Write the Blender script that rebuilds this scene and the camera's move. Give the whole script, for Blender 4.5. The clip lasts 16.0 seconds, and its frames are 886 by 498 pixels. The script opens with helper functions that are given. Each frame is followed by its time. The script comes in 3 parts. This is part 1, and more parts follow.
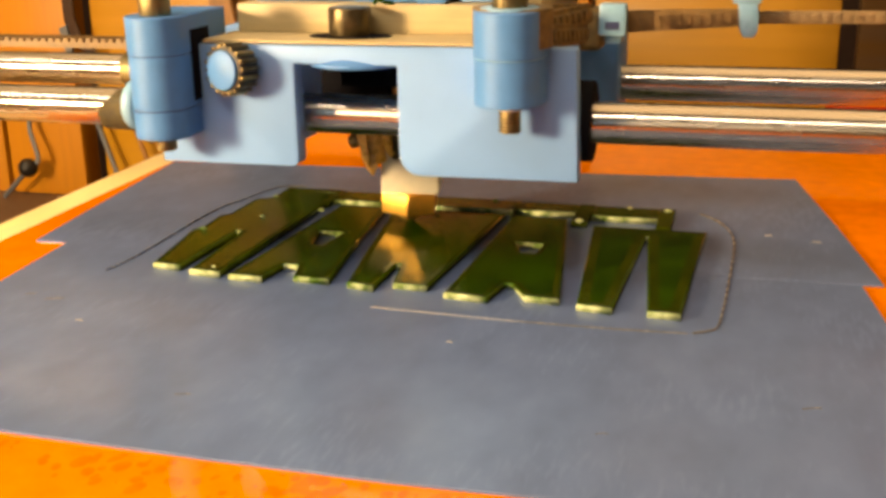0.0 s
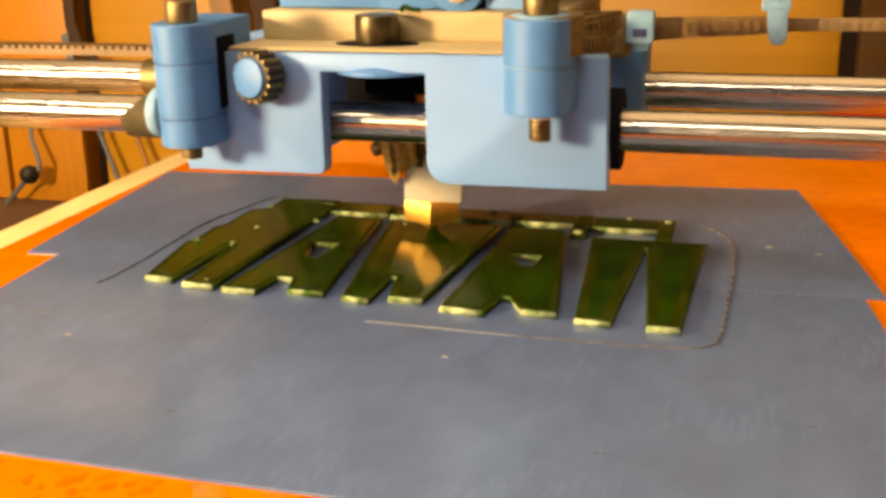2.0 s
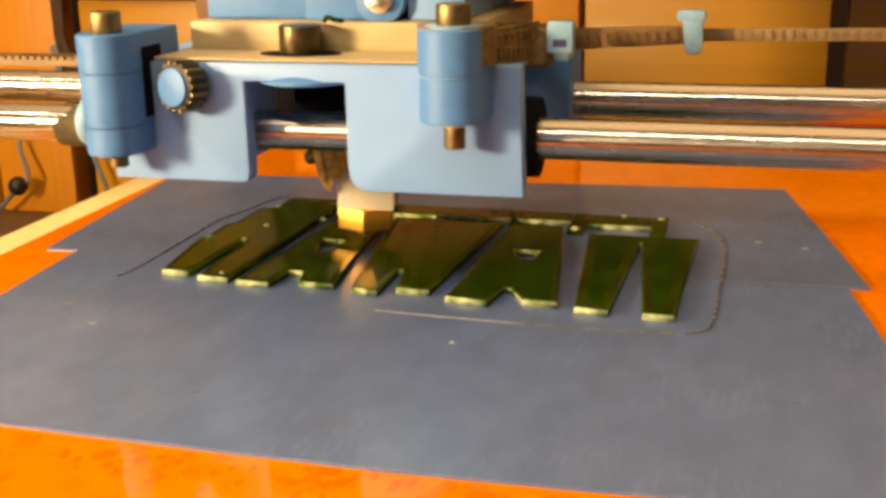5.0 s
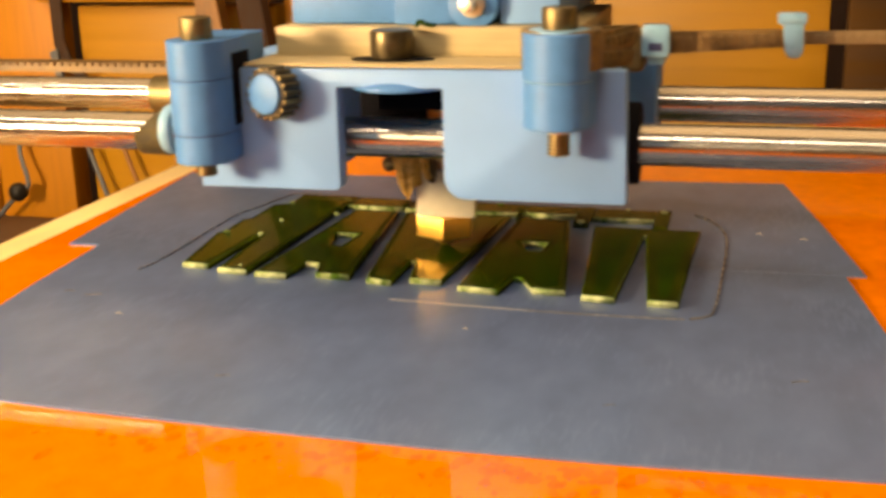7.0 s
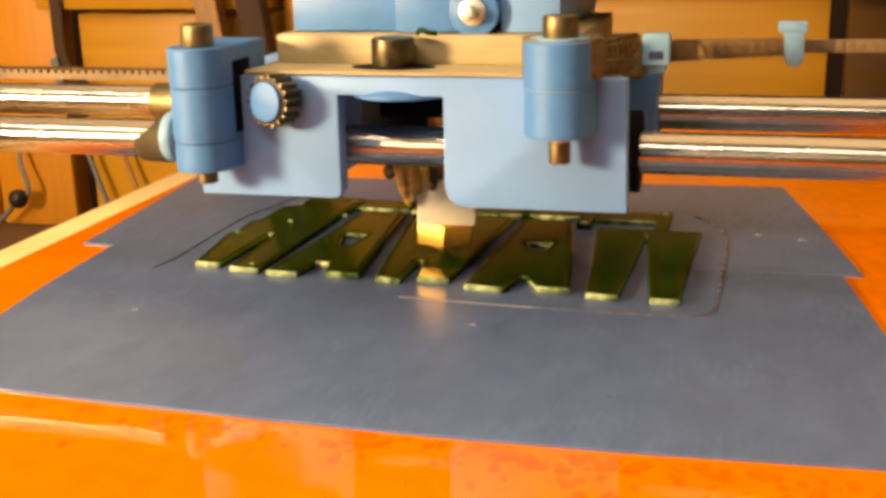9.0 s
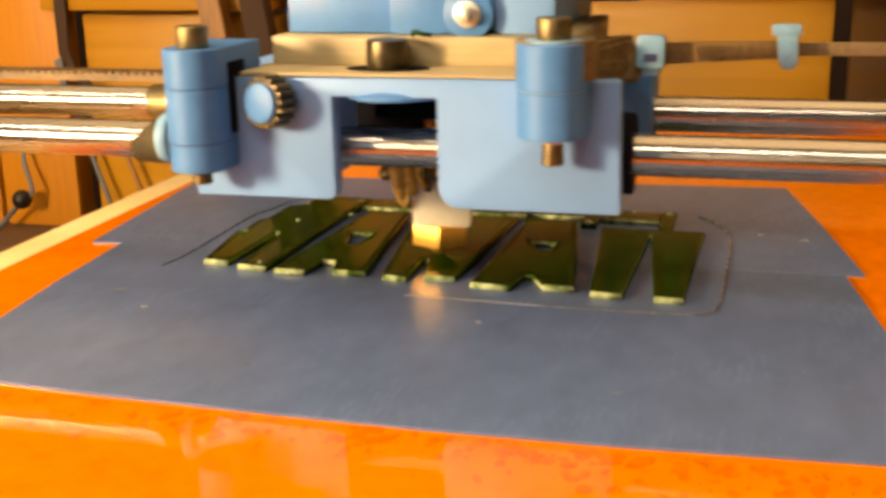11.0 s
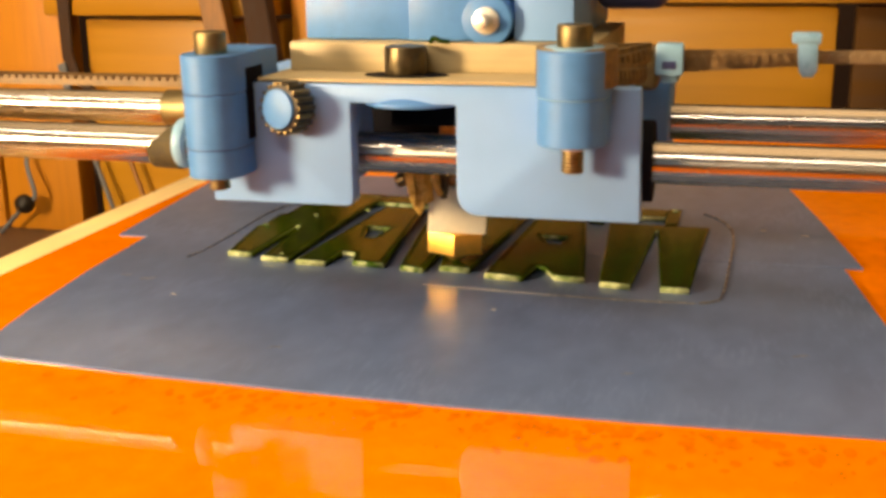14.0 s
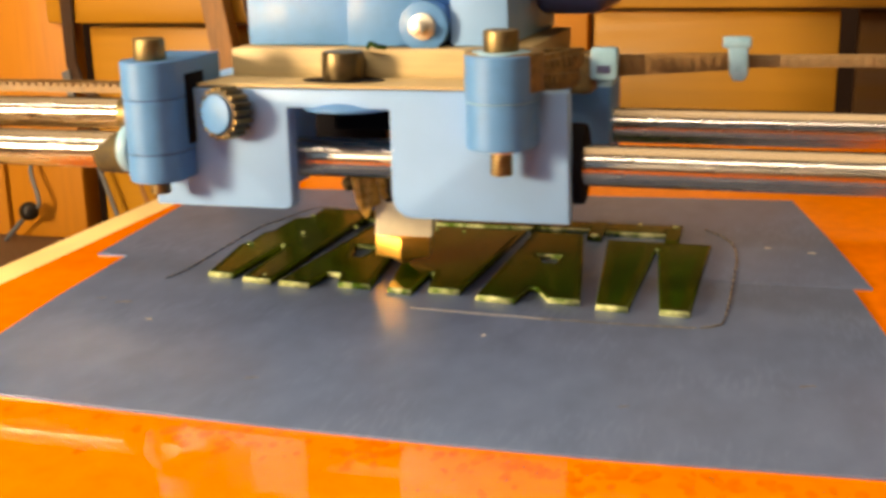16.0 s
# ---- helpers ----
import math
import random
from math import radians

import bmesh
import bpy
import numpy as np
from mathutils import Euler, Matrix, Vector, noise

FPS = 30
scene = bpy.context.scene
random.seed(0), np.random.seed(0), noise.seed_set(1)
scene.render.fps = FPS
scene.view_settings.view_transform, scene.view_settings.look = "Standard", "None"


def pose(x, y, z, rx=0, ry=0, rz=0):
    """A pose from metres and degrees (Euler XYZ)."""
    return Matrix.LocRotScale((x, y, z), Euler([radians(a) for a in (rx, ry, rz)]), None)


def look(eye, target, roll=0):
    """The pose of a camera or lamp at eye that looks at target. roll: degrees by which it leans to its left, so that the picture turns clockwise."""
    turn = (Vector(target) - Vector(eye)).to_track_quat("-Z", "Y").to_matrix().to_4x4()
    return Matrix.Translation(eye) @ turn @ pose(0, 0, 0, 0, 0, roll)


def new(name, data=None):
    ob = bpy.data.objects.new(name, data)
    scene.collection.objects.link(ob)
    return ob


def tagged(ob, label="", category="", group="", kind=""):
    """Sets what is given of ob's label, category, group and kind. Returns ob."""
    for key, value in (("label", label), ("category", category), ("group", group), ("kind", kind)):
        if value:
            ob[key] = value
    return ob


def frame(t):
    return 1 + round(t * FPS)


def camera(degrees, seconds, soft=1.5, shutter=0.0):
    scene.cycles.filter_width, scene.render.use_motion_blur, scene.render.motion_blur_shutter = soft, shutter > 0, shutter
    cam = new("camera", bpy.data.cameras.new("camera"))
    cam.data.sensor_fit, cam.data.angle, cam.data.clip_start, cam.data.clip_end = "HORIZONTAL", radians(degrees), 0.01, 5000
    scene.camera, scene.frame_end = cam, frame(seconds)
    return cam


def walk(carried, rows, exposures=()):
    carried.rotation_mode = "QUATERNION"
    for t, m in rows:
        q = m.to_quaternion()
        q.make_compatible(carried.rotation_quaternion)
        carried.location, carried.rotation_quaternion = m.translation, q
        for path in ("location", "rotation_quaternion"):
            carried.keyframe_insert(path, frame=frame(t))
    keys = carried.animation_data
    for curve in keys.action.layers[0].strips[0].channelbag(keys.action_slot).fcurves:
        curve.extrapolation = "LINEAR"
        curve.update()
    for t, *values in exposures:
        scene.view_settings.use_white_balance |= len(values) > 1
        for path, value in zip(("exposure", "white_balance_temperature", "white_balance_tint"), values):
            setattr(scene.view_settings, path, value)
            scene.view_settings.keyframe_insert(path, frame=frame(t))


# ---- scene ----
MM = 0.001


def at(x, y, z, rx=0, ry=0, rz=0):
    """A pose in millimetres and degrees."""
    return pose(x * MM, y * MM, z * MM, rx, ry, rz)


cam = camera(43.0, 16.0, soft=3.6, shutter=0.2)
EYE = 77.0
# seconds, yaw, pitch, roll of the held camera
AIM = [
    (0.0, 15.45, -17.51, -1.01),
    (0.5, 15.50, -17.41, -1.01),
    (1.0, 15.53, -17.35, -0.78),
    (1.5, 15.51, -17.25, -0.85),
    (2.0, 15.50, -17.16, -1.02),
    (2.5, 15.46, -17.04, -1.05),
    (3.0, 15.45, -16.96, -1.22),
    (3.5, 15.34, -16.93, -1.16),
    (4.0, 15.04, -16.79, -0.92),
    (6.5, 14.94, -16.52, -1.21),
    (7.0, 14.98, -16.44, -1.29),
    (7.5, 14.98, -16.45, -1.09),
    (8.0, 14.98, -16.28, -1.24),
    (10.5, 14.99, -15.97, -1.05),
    (11.0, 15.11, -15.95, -1.04),
    (11.5, 15.12, -15.98, -1.02),
    (12.0, 15.07, -15.81, -0.90),
    (12.5, 15.05, -15.70, -1.03),
    (13.0, 15.08, -15.62, -1.04),
    (13.5, 15.16, -15.59, -1.03),
    (14.0, 15.22, -15.63, -0.82),
    (14.5, 15.31, -15.43, -1.10),
    (15.0, 15.31, -15.23, -1.22),
    (15.5, 15.35, -15.33, -1.13),
    (16.0, 15.41, -15.33, -1.08),
]
walk(cam, [(t, at(0, 0, EYE, 90 + pitch, 0, yaw) @ pose(0, 0, 0, 0, 0, roll)) for t, yaw, pitch, roll in AIM],
     exposures=[(0, -0.06, 9700, 15), (2, -0.08, 9900, 15), (4, -0.17, 10000, 16), (8, -0.17, 9450, 15), (14, -0.20, 9000, 15), (16, -0.16, 8900, 15)])

# ---- light ----
world = bpy.data.worlds.new("room_air")
scene.world = world
world.use_nodes = True
world.node_tree.nodes["Background"].inputs[0].default_value = (1.0, 0.72, 0.42, 1)
world.node_tree.nodes["Background"].inputs[1].default_value = 0.10


def area_lamp(name, eye, target, size, watts, colour):
    data = bpy.data.lights.new(name, "AREA")
    data.shape, data.size, data.energy, data.color = "DISK", size, watts, colour
    ob = new(name, data)
    ob.matrix_world = look(eye, target)
    return ob


area_lamp("bench_lamp_bulb", (-0.47, -0.17, 0.14), (-0.07, 0.21, 0.03), 0.10, 8.0, (1.0, 0.83, 0.58))
# a long tube over the near edge of the bench
tube_light = bpy.data.lights.new("bench_tube", "AREA")
tube_light.shape, tube_light.size, tube_light.size_y, tube_light.energy, tube_light.color = "RECTANGLE", 1.5, 0.03, 10.0, (0.92, 0.94, 0.92)
new("bench_tube", tube_light).matrix_world = look((-0.40, -0.45, 0.90), (-0.05, 0.21, 0.03))
# overhead fill added to brighten tape and film, no such panel is known
fill_light = bpy.data.lights.new("overhead_fill", "AREA")
fill_light.shape, fill_light.size, fill_light.size_y, fill_light.energy, fill_light.color = "RECTANGLE", 2.2, 1.5, 17.5, (1.0, 0.80, 0.54)
new("overhead_fill", fill_light).matrix_world = pose(-0.02, 0.60, 1.22)
# daylight through the window behind the camera
window_light = bpy.data.lights.new("window_daylight", "AREA")
window_light.shape, window_light.size, window_light.size_y, window_light.energy, window_light.color = "RECTANGLE", 1.2, 0.9, 3.4, (0.34, 0.62, 1.0)
new("window_daylight", window_light).matrix_world = look((-0.8, -1.59, 0.55), (-0.05, 0.3, 0.0))
# added fill spot without a real lamp, brightens the boards at the left
spot = bpy.data.lights.new("board_fill_spot", "SPOT")
spot.energy, spot.color, spot.spot_size, spot.spot_blend, spot.shadow_soft_size = 1.3, (1.0, 0.66, 0.28), radians(80), 0.8, 0.04
new("board_fill_spot", spot).matrix_world = look((-0.38, 0.40, 0.15), (-0.35, 0.61, 0.0))


# ---- materials ----
def material(name, base, rough=0.5, metal=0.0, vary=0.25, grain=300.0, stretch=(1, 1, 1), bump=0.1, fine=2500.0,
             coat=0.0, through_light=0.0, ior=1.5, dark=None, rough_vary=0.12, layers=0.0, per_object=0.0, around=0.0, run="Z", span=(0.36, 0.62), streaks=0.0):
    m = bpy.data.materials.new(name)
    m.use_nodes = True
    nt = m.node_tree
    n, link = nt.nodes, nt.links.new
    b = n["Principled BSDF"]
    b.inputs["Metallic"].default_value = metal
    b.inputs["Coat Weight"].default_value = coat
    b.inputs["Coat Roughness"].default_value = 0.06
    b.inputs["Transmission Weight"].default_value = through_light
    b.inputs["IOR"].default_value = ior
    if around:
        # ground steel: fine marks run round the bar
        ring = n.new("ShaderNodeTangent")
        ring.direction_type, ring.axis = "RADIAL", "X"
        link(ring.outputs[0], b.inputs["Tangent"])
        b.inputs["Anisotropic"].default_value = around
        b.inputs["Anisotropic Rotation"].default_value = 0.25
    tc = n.new("ShaderNodeTexCoord")
    mp = n.new("ShaderNodeMapping")
    mp.inputs["Scale"].default_value = stretch
    link(tc.outputs["Object"], mp.inputs["Vector"])
    big = n.new("ShaderNodeTexNoise")
    big.inputs["Scale"].default_value, big.inputs["Detail"].default_value = grain / 8, 4
    small = n.new("ShaderNodeTexNoise")
    small.inputs["Scale"].default_value, small.inputs["Detail"].default_value = fine / 4, 6
    for k in (big, small):
        link(mp.outputs[0], k.inputs["Vector"])
    mixn = n.new("ShaderNodeMath")
    mixn.operation = "ADD"
    link(big.outputs["Fac"], mixn.inputs[0])
    link(small.outputs["Fac"], mixn.inputs[1])
    half = n.new("ShaderNodeMath")
    half.operation = "MULTIPLY"
    half.inputs[1].default_value = 0.5
    link(mixn.outputs[0], half.inputs[0])
    fac = half
    if per_object:
        info = n.new("ShaderNodeObjectInfo")
        rnd = n.new("ShaderNodeMath")
        rnd.operation = "MULTIPLY_ADD"
        rnd.inputs[1].default_value, rnd.inputs[2].default_value = per_object, -per_object / 2
        link(info.outputs["Random"], rnd.inputs[0])
        add = n.new("ShaderNodeMath")
        add.operation = "ADD"
        link(half.outputs[0], add.inputs[0])
        link(rnd.outputs[0], add.inputs[1])
        fac = add
    ramp = n.new("ShaderNodeValToRGB")
    low = dark or [c * (1 - vary) for c in base]
    ramp.color_ramp.elements[0].position, ramp.color_ramp.elements[1].position = span
    ramp.color_ramp.elements[0].color = (*low, 1)
    ramp.color_ramp.elements[1].color = (*[min(1, c * (1 + vary * 0.4)) for c in base], 1)
    link(fac.outputs[0], ramp.inputs[0])
    colour = ramp.outputs[0]
    if streaks:
        # short pale rubbed marks
        lay = n.new("ShaderNodeMapping")
        lay.inputs["Scale"].default_value, lay.inputs["Rotation"].default_value = (900, 170, 900), (0, 0, radians(-12))
        link(tc.outputs["Object"], lay.inputs["Vector"])
        marks = n.new("ShaderNodeTexNoise")
        marks.inputs["Scale"].default_value, marks.inputs["Detail"].default_value = 1.0, 3
        link(lay.outputs[0], marks.inputs["Vector"])
        patch = n.new("ShaderNodeTexNoise")
        patch.inputs["Scale"].default_value = 28
        link(tc.outputs["Object"], patch.inputs["Vector"])
        both = n.new("ShaderNodeMath")
        both.operation = "MULTIPLY"
        link(marks.outputs["Fac"], both.inputs[0])
        link(patch.outputs["Fac"], both.inputs[1])
        cut = n.new("ShaderNodeMapRange")
        cut.inputs["From Min"].default_value, cut.inputs["From Max"].default_value, cut.inputs["To Max"].default_value = 0.28, 0.40, streaks
        link(both.outputs[0], cut.inputs["Value"])
        over = n.new("ShaderNodeMix")
        over.data_type = "RGBA"
        over.inputs["B"].default_value = (*[min(1, c * 2.0 + 0.02) for c in base], 1)
        link(cut.outputs[0], over.inputs["Factor"])
        link(colour, over.inputs["A"])
        colour = over.outputs["Result"]
    link(colour, b.inputs["Base Color"])
    rr = n.new("ShaderNodeMapRange")
    rr.inputs["From Min"].default_value, rr.inputs["From Max"].default_value = 0.3, 0.7
    rr.inputs["To Min"].default_value, rr.inputs["To Max"].default_value = max(0.02, rough - rough_vary), min(1, rough + rough_vary)
    link(small.outputs["Fac"], rr.inputs["Value"])
    link(rr.outputs[0], b.inputs["Roughness"])
    bp = n.new("ShaderNodeBump")
    bp.inputs["Strength"].default_value, bp.inputs["Distance"].default_value = bump, 0.0004
    height = small.outputs["Fac"]
    if layers:
        wave = n.new("ShaderNodeTexWave")
        wave.bands_direction = run
        wave.inputs["Scale"].default_value, wave.inputs["Distortion"].default_value = layers, 0.6
        link(tc.outputs["Object"], wave.inputs["Vector"])
        ad = n.new("ShaderNodeMath")
        ad.operation = "ADD"
        link(wave.outputs["Fac"], ad.inputs[0])
        link(height, ad.inputs[1])
        height = ad.outputs[0]
    link(height, bp.inputs["Height"])
    link(bp.outputs[0], b.inputs["Normal"])
    return m


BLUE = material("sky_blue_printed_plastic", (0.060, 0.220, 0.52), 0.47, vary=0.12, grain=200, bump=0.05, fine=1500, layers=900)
BLUE_FACE = material("periwinkle_plastic_and_lit_blue", (0.180, 0.368, 0.69), 0.45, vary=0.05, grain=60, bump=0.03, fine=600, layers=900)
BLUE_PALE = material("pale_blue_nylon", (0.22, 0.42, 0.58), 0.35, vary=0.12, bump=0.05)
NAVY = material("dark_blue_plastic", (0.035, 0.045, 0.13), 0.45, vary=0.2)
STEEL = material("polished_steel", (0.50, 0.435, 0.37), 0.27, metal=1.0, vary=0.06, stretch=(0.1, 1, 1), bump=0.0, rough_vary=0.02, around=0.82)
ZINC = material("bright_zinc", (0.85, 0.80, 0.68), 0.35, metal=0.8, vary=0.1)
BOLT = material("zinc_bolt_steel", (0.26, 0.195, 0.10), 0.48, metal=1.0, vary=0.35, bump=0.1)
DULL = material("dull_brown_steel", (0.12, 0.09, 0.05), 0.4, metal=0.9, vary=0.35)
BLACK_STEEL = material("blackened_steel", (0.025, 0.023, 0.022), 0.45, metal=0.7, vary=0.4)
BRASS = material("hot_brass", (0.95, 0.54, 0.13), 0.42, metal=0.85, vary=0.12, bump=0.0)
COPPER = material("tinted_copper", (0.55, 0.26, 0.11), 0.35, metal=1.0, vary=0.4)
CERAMIC = material("pale_ceramic_tape", (0.82, 0.76, 0.62), 0.6, vary=0.08, bump=0.08)
AMBER = material("amber_film_wrap", (0.92, 0.54, 0.12), 0.3, vary=0.45, bump=0.3)
KAPTON = material("orange_polyimide_film", (0.95, 0.215, 0.003), 0.04, vary=0.14, grain=260, bump=0.0, fine=900, ior=1.36, rough_vary=0.01)
TAPE = material("grey_blue_masking_tape", (0.112, 0.168, 0.314), 0.25, vary=0.24, grain=560, stretch=(1, 0.55, 1), bump=0.0, fine=700, rough_vary=0.01, span=(0.20, 0.76), streaks=0.09, ior=1.55)
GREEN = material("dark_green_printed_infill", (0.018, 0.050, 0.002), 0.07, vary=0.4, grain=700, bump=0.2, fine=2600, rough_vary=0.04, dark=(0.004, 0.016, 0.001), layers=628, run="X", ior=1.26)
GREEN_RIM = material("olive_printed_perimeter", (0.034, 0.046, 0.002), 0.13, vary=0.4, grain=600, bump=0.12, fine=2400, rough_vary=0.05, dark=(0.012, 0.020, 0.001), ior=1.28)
# pale glint of light put into the colour of the green edges
GREEN_GLINT = material("green_edge_glint", (0.36, 0.40, 0.23), 0.12, vary=0.9, grain=1500, bump=0.3, fine=1400, dark=(0.05, 0.11, 0.01), span=(0.41, 0.60))
STRAND = material("thin_plastic_strand", (0.14, 0.13, 0.12), 0.25, vary=0.3)
STRAND_PALE = material("pale_plastic_strand", (0.42, 0.40, 0.37), 0.2, vary=0.2)
WOOD_PALE = material("bare_birch", (0.49, 0.375, 0.20), 0.55, vary=0.22, grain=500, stretch=(0.12, 1, 1), bump=0.12)
WOOD_EDGE = material("bare_pine_edge", (0.95, 0.70, 0.34), 0.5, vary=0.18, grain=500, stretch=(1, 0.1, 1), bump=0.1)
WOOD_WALL = material("orange_pine_board", (0.45, 0.168, 0.014), 0.5, vary=0.28, grain=110, stretch=(1, 1, 0.08), bump=0.08, fine=700, per_object=0.25)
WOOD_LIGHT = material("light_pine_board", (0.43, 0.195, 0.014), 0.5, vary=0.16, grain=110, stretch=(0.06, 1, 1), bump=0.08, fine=700, per_object=0.2)
WOOD_DARK = material("dark_brown_wood", (0.035, 0.013, 0.005), 0.85, vary=0.4, grain=160, stretch=(1, 1, 0.15))
WOOD_BROWN = material("brown_stained_wood", (0.26, 0.115, 0.035), 0.5, vary=0.35, grain=160, stretch=(1, 1, 0.15))
WOOD_BOARD_BROWN = material("brown_pine_board", (0.13, 0.052, 0.006), 0.85, vary=0.2, grain=110, stretch=(0.06, 1, 1), bump=0.08, fine=700)
BENCH = material("worn_dark_bench", (0.10, 0.055, 0.028), 0.6, vary=0.6, grain=90, bump=0.3)
FOLDED = material("dirty_olive_belt", (0.19, 0.115, 0.038), 0.6, vary=0.5, grain=2500, bump=0.4)
FELT = material("oily_olive_felt", (0.075, 0.052, 0.016), 0.8, vary=0.5, grain=1500, bump=0.4)
# black for dark parts, and for sheets that stand in for shade
BLACK = material("black_parts_and_shade", (0.008, 0.008, 0.011), 0.8, vary=0.3, ior=1.1)
BELT = material("ribbed_rubber_belt", (0.23, 0.125, 0.042), 0.5, vary=0.35)
BELT_PALE = material("worn_pale_belt", (0.26, 0.165, 0.08), 0.5, vary=0.3)
WIRE_GREY = material("grey_cable", (0.10, 0.11, 0.13), 0.5)
RED = material("red_plastic", (0.75, 0.05, 0.01), 0.4)
PLASTER = material("brown_painted_plaster", (0.30, 0.22, 0.14), 0.8, vary=0.1, grain=20, fine=200)


# ---- mesh helpers, in millimetres ----
def box(x0, x1, y0, y1, z0, z1, bevel=0.0, segments=2):
    bm = bmesh.new()
    bmesh.ops.create_cube(bm, size=1, matrix=Matrix.Translation(((x0 + x1) / 2 * MM, (y0 + y1) / 2 * MM, (z0 + z1) / 2 * MM))
                          @ Matrix.Diagonal(((x1 - x0) * MM, (y1 - y0) * MM, (z1 - z0) * MM, 1)))
    if bevel:
        bmesh.ops.bevel(bm, geom=bm.edges[:], offset=bevel * MM, segments=segments, profile=0.5, affect="EDGES")
    return bm


def rod(a, b, r, sides=32, bevel=0.0, r2=None):
    """A cylinder or cone from a to b."""
    bm = bmesh.new()
    a, b = Vector(a) * MM, Vector(b) * MM
    turn = (b - a).to_track_quat("Z", "Y").to_matrix().to_4x4()
    bmesh.ops.create_cone(bm, cap_ends=True, segments=sides, radius1=r * MM, radius2=(r if r2 is None else r2) * MM, depth=(b - a).length,
                          matrix=Matrix.Translation((a + b) / 2) @ turn)
    if bevel:
        rim = [e for e in bm.edges if len(e.link_faces) == 2 and any(len(f.verts) > 4 for f in e.link_faces)]
        bmesh.ops.bevel(bm, geom=rim, offset=bevel * MM, segments=2, profile=0.5, affect="EDGES")
    return bm


def prism(points, lo, hi, axis="z", bevel=0.0, segments=1):
    """A polygon pushed out along an axis. points: (x, y) for z, (x, z) for y."""
    bm = bmesh.new()
    def spot(p, h):
        return Vector((p[0], p[1], h) if axis == "z" else (p[0], h, p[1])) * MM
    low = [bm.verts.new(spot(p, lo)) for p in points]
    high = [bm.verts.new(spot(p, hi)) for p in points]
    k = len(points)
    for i in range(k):
        bm.faces.new((low[i], low[(i + 1) % k], high[(i + 1) % k], high[i]))
    bm.faces.new(low)
    bm.faces.new(high)
    bmesh.ops.recalc_face_normals(bm, faces=bm.faces[:])
    if bevel:
        bmesh.ops.bevel(bm, geom=bm.edges[:], offset=bevel * MM, segments=segments, profile=0.5, affect="EDGES")
    return bm


def join(*parts):
    bm = bmesh.new()
    for p in parts:
        me = bpy.data.meshes.new("piece")
        p.to_mesh(me)
        p.free()
        bm.from_mesh(me)
        bpy.data.meshes.remove(me)
    return bm


def tube(points, r, sides=8, smooth=4):
    """A round cable through the points."""
    pts = [Vector(p) * MM for p in points]
    path = []
    for i in range(len(pts) - 1):
        p0, p1, p2, p3 = pts[max(0, i - 1)], pts[i], pts[i + 1], pts[min(len(pts) - 1, i + 2)]
        for s in range(smooth):
            t = s / smooth
            path.append(0.5 * (2 * p1 + (p2 - p0) * t + (2 * p0 - 5 * p1 + 4 * p2 - p3) * t * t + (3 * p1 - p0 - 3 * p2 + p3) * t ** 3))
    path.append(pts[-1])
    bm = bmesh.new()
    rings = []
    for i, p in enumerate(path):
        d = (path[min(i + 1, len(path) - 1)] - path[max(i - 1, 0)]).normalized()
        u = d.orthogonal().normalized() if not rings else (last - d * last.dot(d)).normalized()
        last = u
        v = d.cross(u)
        rings.append([bm.verts.new(p + (u * math.cos(a) + v * math.sin(a)) * r * MM) for a in (2 * math.pi * k / sides for k in range(sides))])
    for a, b in zip(rings, rings[1:]):
        for k in range(sides):
            bm.faces.new((a[k], a[(k + 1) % sides], b[(k + 1) % sides], b[k]))
    bm.faces.new(rings[0])
    bm.faces.new(rings[-1])
    bmesh.ops.recalc_face_normals(bm, faces=bm.faces[:])
    return bm


def mesh_of(name, bm, mat, flat=False):
    me = bpy.data.meshes.new(name)
    bm.to_mesh(me)
    bm.free()
    me.materials.append(mat)
    if not flat:
        me.shade_smooth()
        me.set_sharp_from_angle(angle=radians(38))
    return me


def part(name, bm, mat, parent, label="", flat=False):
    ob = new(name, mesh_of(name, bm, mat, flat))
    ob.parent = parent
    return tagged(ob, label)


def thing(name, label, category, group="", kind="", bm=None, mat=None):
    ob = new(name, mesh_of(name, bm, mat) if bm else None)
    return tagged(ob, label, category, group, kind)


# ---- room ----
def structure(name, bm, mat, label, category):
    return thing(name, label, category, kind="structure", bm=bm, mat=mat)


structure("floor", box(-1600, 1600, -1600, 1700, -870, -850), WOOD_BROWN, "brown wooden workshop floor under the bench", "floor")
structure("ceiling", box(-1600, 1600, -1600, 1700, 1500, 1520), PLASTER, "warm plastered workshop ceiling", "ceiling")
structure("wall_west", box(-1620, -1600, -1600, 1700, -850, 1500), PLASTER, "warm plastered side wall", "wall")
structure("wall_east", box(1600, 1620, -1600, 1700, -850, 1500), PLASTER, "warm plastered side wall", "wall")
structure("wall_south", join(box(-1600, 1600, -1620, -1600, -850, 100), box(-1600, 1600, -1620, -1600, 1000, 1500), box(-1600, -1400, -1620, -1600, 100, 1000), box(-200, 1600, -1620, -1600, 100, 1000)),
          PLASTER, "warm plastered wall with a window opening", "wall")
wall_north = structure("wall_north", box(-1600, 1600, 1680, 1700, -850, 1500), WOOD_DARK, "dark wall behind the wooden boards", "wall")

bench = thing("workbench", "worn dark brown wooden workbench carrying the printer", "bench")
part("bench_top", box(-1100, 900, -250, 638, -140, -100, 3), BENCH, bench)
for bx in (-1050, 800):
    for by in (-200, 560):
        part("leg", box(bx, bx + 60, by, by + 60, -850, -140, 2), WOOD_BROWN, bench)


